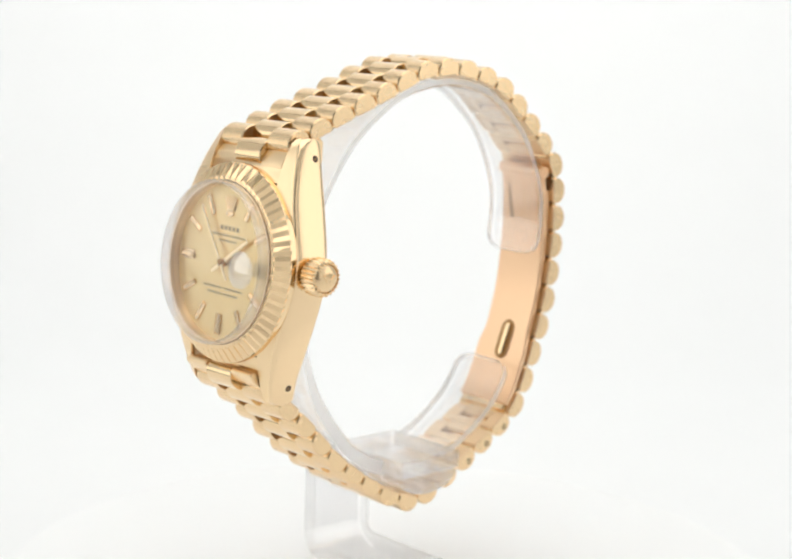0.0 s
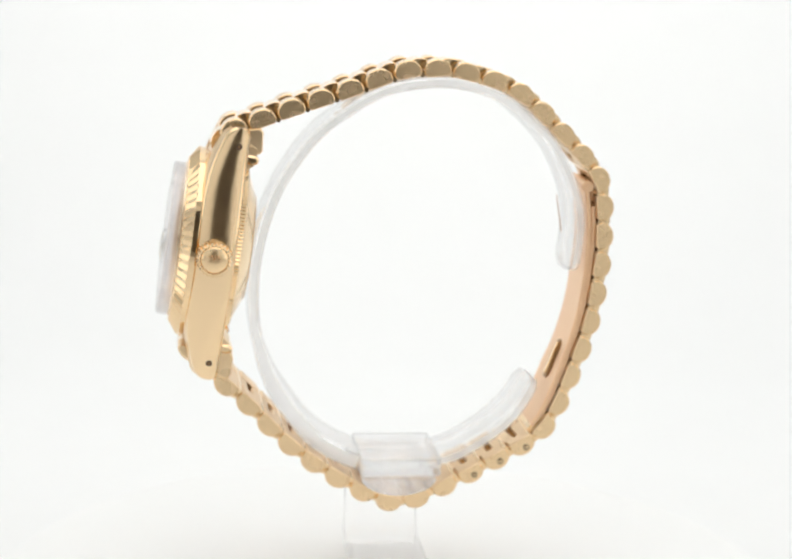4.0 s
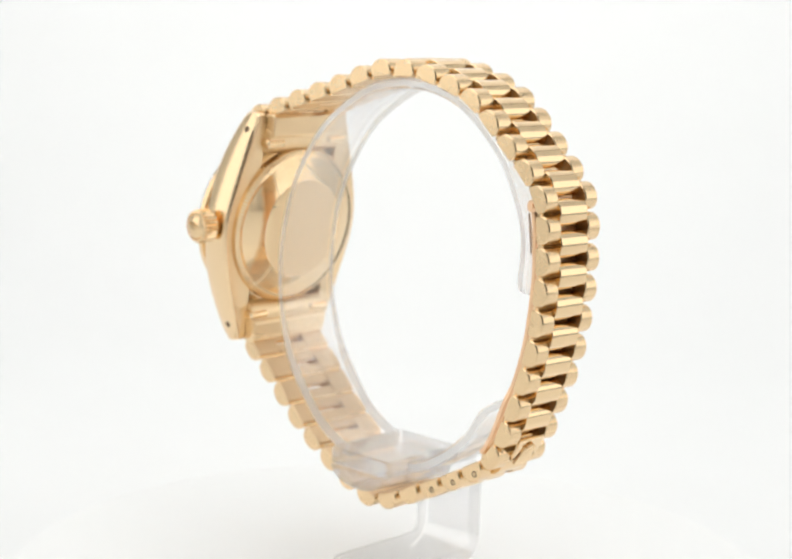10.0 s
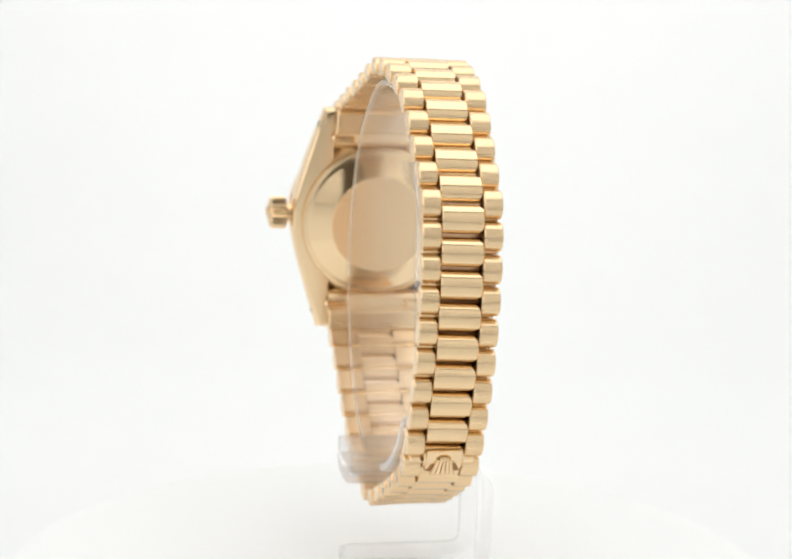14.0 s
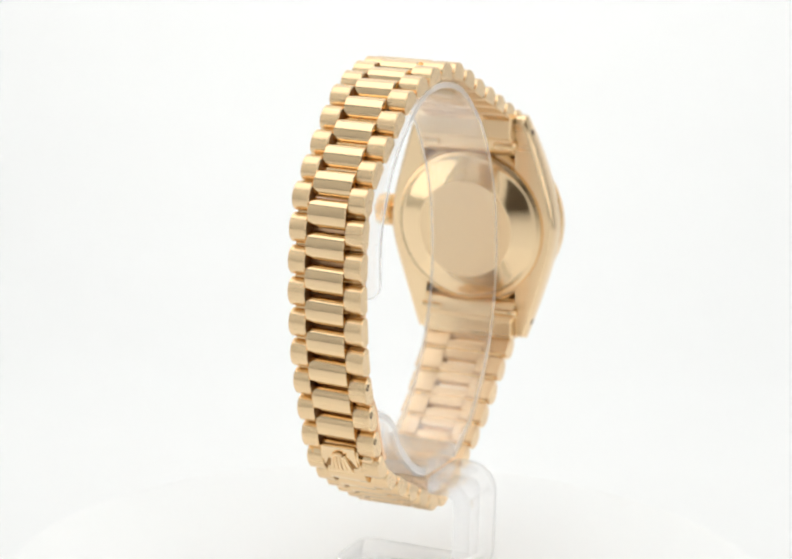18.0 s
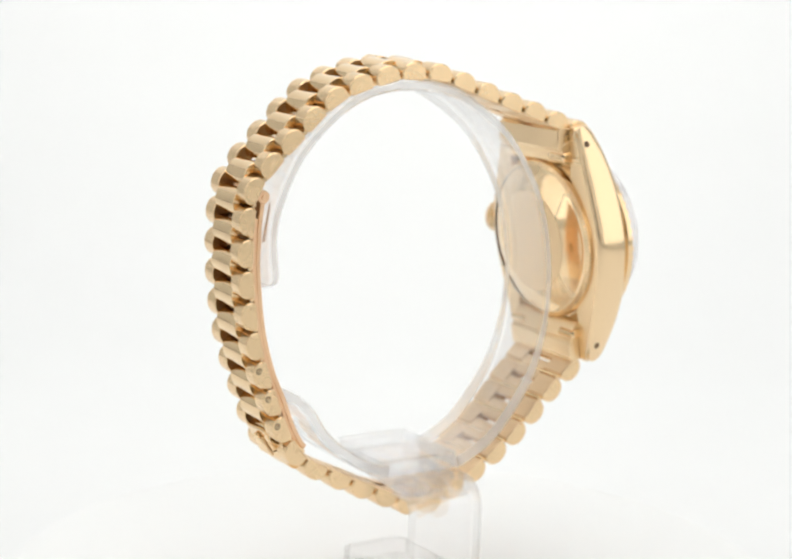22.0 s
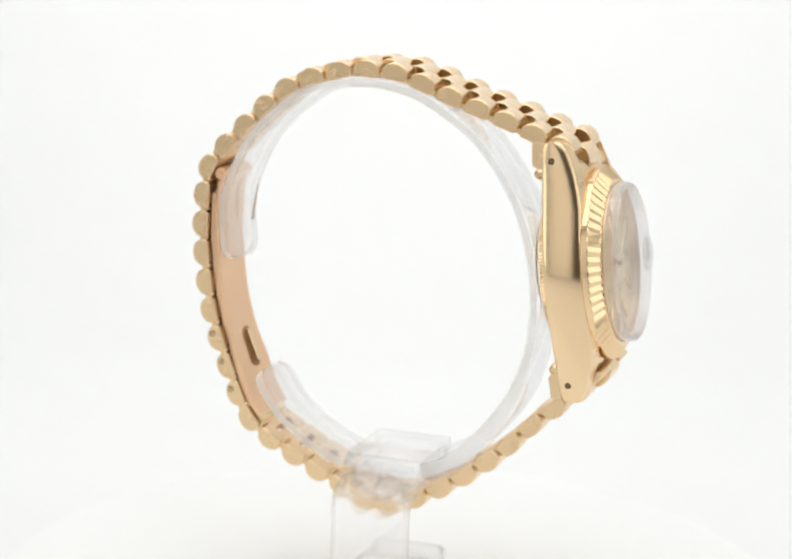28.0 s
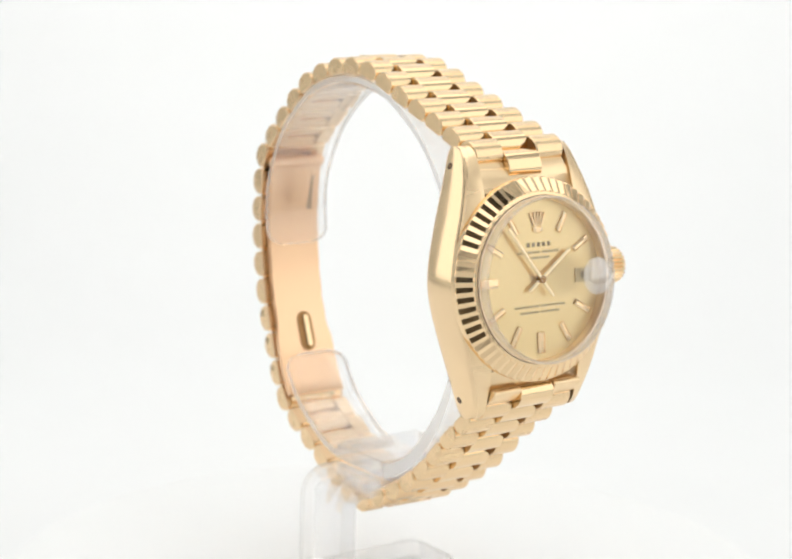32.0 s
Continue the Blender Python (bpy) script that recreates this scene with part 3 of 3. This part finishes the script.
def twist(s):
    """How far the bracelet leans from side to side as it hangs: rise for each mm across."""
    return float(np.interp(s / PITCH_L, (0, 4, 14, 18, 24, 26, 30, 33, 37), (-0.022, -0.019, -0.021, -0.04, -0.04, -0.014, 0.015, -0.008, -0.016)))


def skew(s):
    """How far the bracelet's far edge runs ahead of its near edge, for each mm across."""
    return float(np.interp(s / PITCH_L, (0, 16, 20, 25, 27, 29, 37), (0.006, 0.02, -0.006, -0.055, -0.05, 0.01, 0.003)))


def link(name, s, y0, y1, outline, mat, label="", shaded_face=0):
    p, d = on_line(s)
    out = (-d[1], d[0])
    tw, sk = twist(s), skew(s)
    def put(a, b, w):
        return body(p[0] + d[0] * a + out[0] * b + sk * w, mid_y(p[0]) + w, p[1] + d[1] * a + out[1] * b + tw * w)
    bm = prism(bmesh.new(), outline, y0, y1, put, 0.08 if name == "centre_link" else 0.14)
    if shaded_face:                             # darker gold on the end face by the centre links paints the gap's shade
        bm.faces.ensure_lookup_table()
        bm.faces[shaded_face].material_index = 1
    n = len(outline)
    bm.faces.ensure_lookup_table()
    for ring in range(3):                # satin underside towards the wrist, flanges between the links coloured darker for shade
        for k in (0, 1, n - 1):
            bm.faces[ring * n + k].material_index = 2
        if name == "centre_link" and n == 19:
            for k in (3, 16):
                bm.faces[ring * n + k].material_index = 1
    ob = part(name, bm, mat, watch, label, 40, second=gold_shade)
    ob.data.materials.append(gold_under)
    return ob


for k in range(LINKS):
    w = band_width(k)
    i = HALF_CENTRE
    link("outer_link", k * PITCH_L, -w / 2, -i - 0.03, OUTER, gold_link, shaded_face=-1)
    link("outer_link", k * PITCH_L, i + 0.03, w / 2, OUTER, gold_link, shaded_face=-2)
for k in range(LINKS + 1):
    w = band_width(k - 0.5)
    link("centre_link", (k - 0.5) * PITCH_L, -HALF_CENTRE, HALF_CENTRE, END_CENTRE if k in (0, LINKS) else CENTRE, gold_polished)
# shoulders of the end pieces, level with the first links
SHOULDER = dome(1.5, 1.5, -0.85, -0.2, 0.25)
for s_end in (-0.66, LINKS - 1 + 0.66):
    w = 13.2
    for y0, y1 in ((-w / 2, -HALF_CENTRE - 0.03), (HALF_CENTRE + 0.03, w / 2)):
        link("end_shoulder", s_end * PITCH_L, y0, y1, SHOULDER, gold_satin, "shoulder of the end piece beside the first centre link")
# hinge pins that run through every joint
for k in range(LINKS - 1):
    s = (k + 0.5) * PITCH_L
    p, d = on_line(s)
    w = band_width(k + 0.5)
    out = (-d[1], d[0])
    bm = lathe(bmesh.new(), [(0, -w / 2 + 0.4), (0.34, -w / 2 + 0.4), (0.34, w / 2 - 0.4), (0, w / 2 - 0.4)],
               lambda q, a, b: body(p[0] + d[0] * a + out[0] * (b - 0.76), mid_y(p[0]) + q, p[1] + d[1] * a + out[1] * (b - 0.76)), 12)
    part("hinge_pin", bm, gold_polished, watch, "polished hinge pin deep between the links")
# folding clasp blade under the back of the bracelet
S0, S1 = 14.1 * PITCH_L, 23.2 * PITCH_L
def blade(s0, s1, o0, o1, t, half0, half1, n=60):
    bm = bmesh.new()
    rings = []
    for k in range(n):
        f = k / (n - 1)
        p, d = on_line(s0 + (s1 - s0) * f)
        out = (-d[1], d[0])
        o = o0 + (o1 - o0) * f
        e = min(1.0, max(0.0, (s0 + (s1 - s0) * f) / PITCH_L - 20.2))
        h = half0 + (half1 - half0) * e * e * (3 - 2 * e)
        sect = [(o - t / 2, -h + 0.1), (o - t / 2, h - 0.1), (o - t / 2 + 0.1, h), (o + t / 2 - 0.1, h), (o + t / 2, h - 0.1), (o + t / 2, -h + 0.1), (o + t / 2 - 0.1, -h), (o - t / 2 + 0.1, -h)]
        rings.append([body(p[0] + out[0] * a, mid_y(p[0]) + c, p[1] + out[1] * a) for a, c in sect])
    return loft(bm, rings)
clasp = part("clasp_blade", blade(S0, S1, -2.15, -1.8, 0.62, 3.95, 4.5), gold_inner, watch, "smooth rose-toned inner blade of the folding clasp")
part("clasp_blade", blade(S0 + 3.2, S1 - 2.0, -1.5, -1.5, 0.62, 3.9, 4.3), gold_inner, watch, "outer blade of the folding clasp")
p, d = on_line(S0)
out = (-d[1], d[0])
part("hinge_barrel", lathe(bmesh.new(), [(0, -4.25), (0.3, -4.25), (0.34, -4.1), (0.72, -4.1), (0.82, -4.0), (0.82, 4.0), (0.72, 4.1), (0.34, 4.1), (0.3, 4.25), (0, 4.25)],
     lambda n, a, b: body(p[0] - out[0] * 2.0 + a, mid_y(p[0]) + n, p[1] - out[1] * 2.0 + b), 20), gold_inner, clasp)
# a raised dark plate stands for the shade in the blade's slot
sl = 20.72 * PITCH_L
p, d = on_line(sl)
out = (-d[1], d[0])


def pill(length, width, n=8):
    """A rounded slot's outline, counterclockwise (along, across)."""
    r, h = width / 2, (length - width) / 2
    return [(h + r * math.cos(radians(-90 + 180 * k / n)), r * math.sin(radians(-90 + 180 * k / n))) for k in range(n + 1)] + \
           [(-h + r * math.cos(radians(90 + 180 * k / n)), r * math.sin(radians(90 + 180 * k / n))) for k in range(n + 1)]


def in_blade(a, c, depth):
    return body(p[0] + d[0] * a + out[0] * depth, mid_y(p[0]) + c - 0.35, p[1] + d[1] * a + out[1] * depth)


part("slot", prism(bmesh.new(), pill(5.6, 2.3), 2.2, 2.36, lambda a, c, w: in_blade(a, c, -w), 0.04), gold_shade, clasp, "dark rounded plate in place of the shaded clasp slot", 30)
part("catch_loop", prism(bmesh.new(), pill(4.6, 0.85), 2.2, 2.7, lambda a, c, w: in_blade(a, c - 0.15, -w), 0.1), gold_polished, clasp, "small gold loop standing in the slot", 30)
# lower catch of the clasp
p, d = on_line(22.9 * PITCH_L)
out = (-d[1], d[0])
bm = prism(bmesh.new(), [(-1.7, -1.75), (1.7, -1.75), (1.9, -0.4), (1.4, 0.5), (-1.4, 0.5), (-1.9, -0.4)], -4.1, 4.1,
           lambda a, b, w: body(p[0] + d[0] * a + out[0] * b, mid_y(p[0]) + w, p[1] + d[1] * a + out[1] * b), 0.2)
part("clasp_catch", bm, gold_side, watch, "gold catch at the clasp's lower end")


# raised emblem on the clasp: a plate with five prongs
def on_band(s, off):
    p, d = on_line(s)
    out = (-d[1], d[0])
    def put(a, b, w):
        return body(p[0] + d[0] * a + out[0] * (off + b), mid_y(p[0]) + w, p[1] + d[1] * a + out[1] * (off + b))
    return put


E_S = 22.55 * PITCH_L
put = on_band(E_S, 1.2)
plate = [(-2.0, -2.25), (1.1, -2.25), (0.9, -1.9), (-0.35, -1.3), (-0.35, 1.3), (0.9, 1.9), (1.1, 2.25), (-2.0, 2.25)]
part("emblem_plate", prism(bmesh.new(), plate, -0.75, -0.06, lambda a, c, w: put(a, w, c), 0.1), gold_side, watch, "polished gold plate above the clasp emblem", 40)
# raised dark plate stands for the shade in the gaps beside the emblem
part("emblem_shade", prism(bmesh.new(), [(-0.6, -2.1), (1.35, -2.1), (1.35, 2.1), (-0.6, 2.1)], -0.75, -0.14, lambda a, c, w: put(a, w, c), 0.05), gold_shade, watch, "dark plate standing for the shade round the clasp emblem")
# a fan of five splayed ridges with a bead on each tip
bm = prism(bmesh.new(), [(1.35, -1.5), (1.85, -1.55), (1.85, 1.55), (1.35, 1.5)], -0.25, 0.2, lambda a, c, w: put(a, w, c), 0.07)
for k in range(-2, 3):
    tip = -1.1 + 0.1 * k * k
    prism(bm, [(tip, k * 0.37 - 0.17), (1.45, k * 0.59 - 0.29), (1.45, k * 0.59 + 0.29), (tip, k * 0.37 + 0.17)], -0.2, 0.3 - 0.02 * k * k, lambda a, c, w: put(a, w, c), 0.1)
emblem = part("clasp_emblem", bm, gold_satin, watch, "raised gold five-ridged fan emblem on the clasp", 40)
for k in range(-2, 3):
    tip = -1.15 + 0.1 * k * k
    part("emblem_bead", lathe(bmesh.new(), [(0, -0.22), (0.16, -0.15), (0.22, 0), (0.16, 0.15), (0, 0.22)],
         lambda n, q, w: put(tip + q, n + 0.2, k * 0.37 + w), 14), gold_polished, emblem)
# small screws in the sides of the removable links
for k, sgn in ((24, -1), (25, -1), (26, -1), (20, 1), (21, 1), (22, 1)):
    put = on_band(k * PITCH_L, 0.15)
    w = band_width(k) / 2
    # dark rim and raised dark bar stand for the shade in gap and groove
    rim = lathe(bmesh.new(), [(0, 0.012), (0.4, 0.012), (0.4, -0.2), (0, -0.2)], lambda n, q, r: put(q - 0.6, r, sgn * (w + n)), 18)
    screw = part("link_screw", rim, hole_shade, watch, "small slotted screw end in a link")
    head = lathe(bmesh.new(), [(0, 0.05), (0.2, 0.045), (0.27, 0.02), (0.27, -0.1), (0, -0.1)], lambda n, q, r: put(q - 0.6, r, sgn * (w + n)), 18)
    part("screw_head", head, gold_polished, screw)
    groove = prism(bmesh.new(), [(-0.25, -0.045), (0.25, -0.045), (0.25, 0.045), (-0.25, 0.045)], 0.03, 0.062, lambda a, b, n: put(a * 0.5 - b - 0.6, a * 0.87 + b * 0.5, sgn * (w + n)), 0.005)
    part("screw_groove", groove, hole_shade, screw)


def turning_rows(z):
    return [(float(t), pose(0, 0, z, 0, 0, TURN0 + TURN_RATE * t)) for t in range(33)]


def motions():
    for ob in (watch, stand, turntable):
        walk(ob, turning_rows(ob.location.z))


motions()
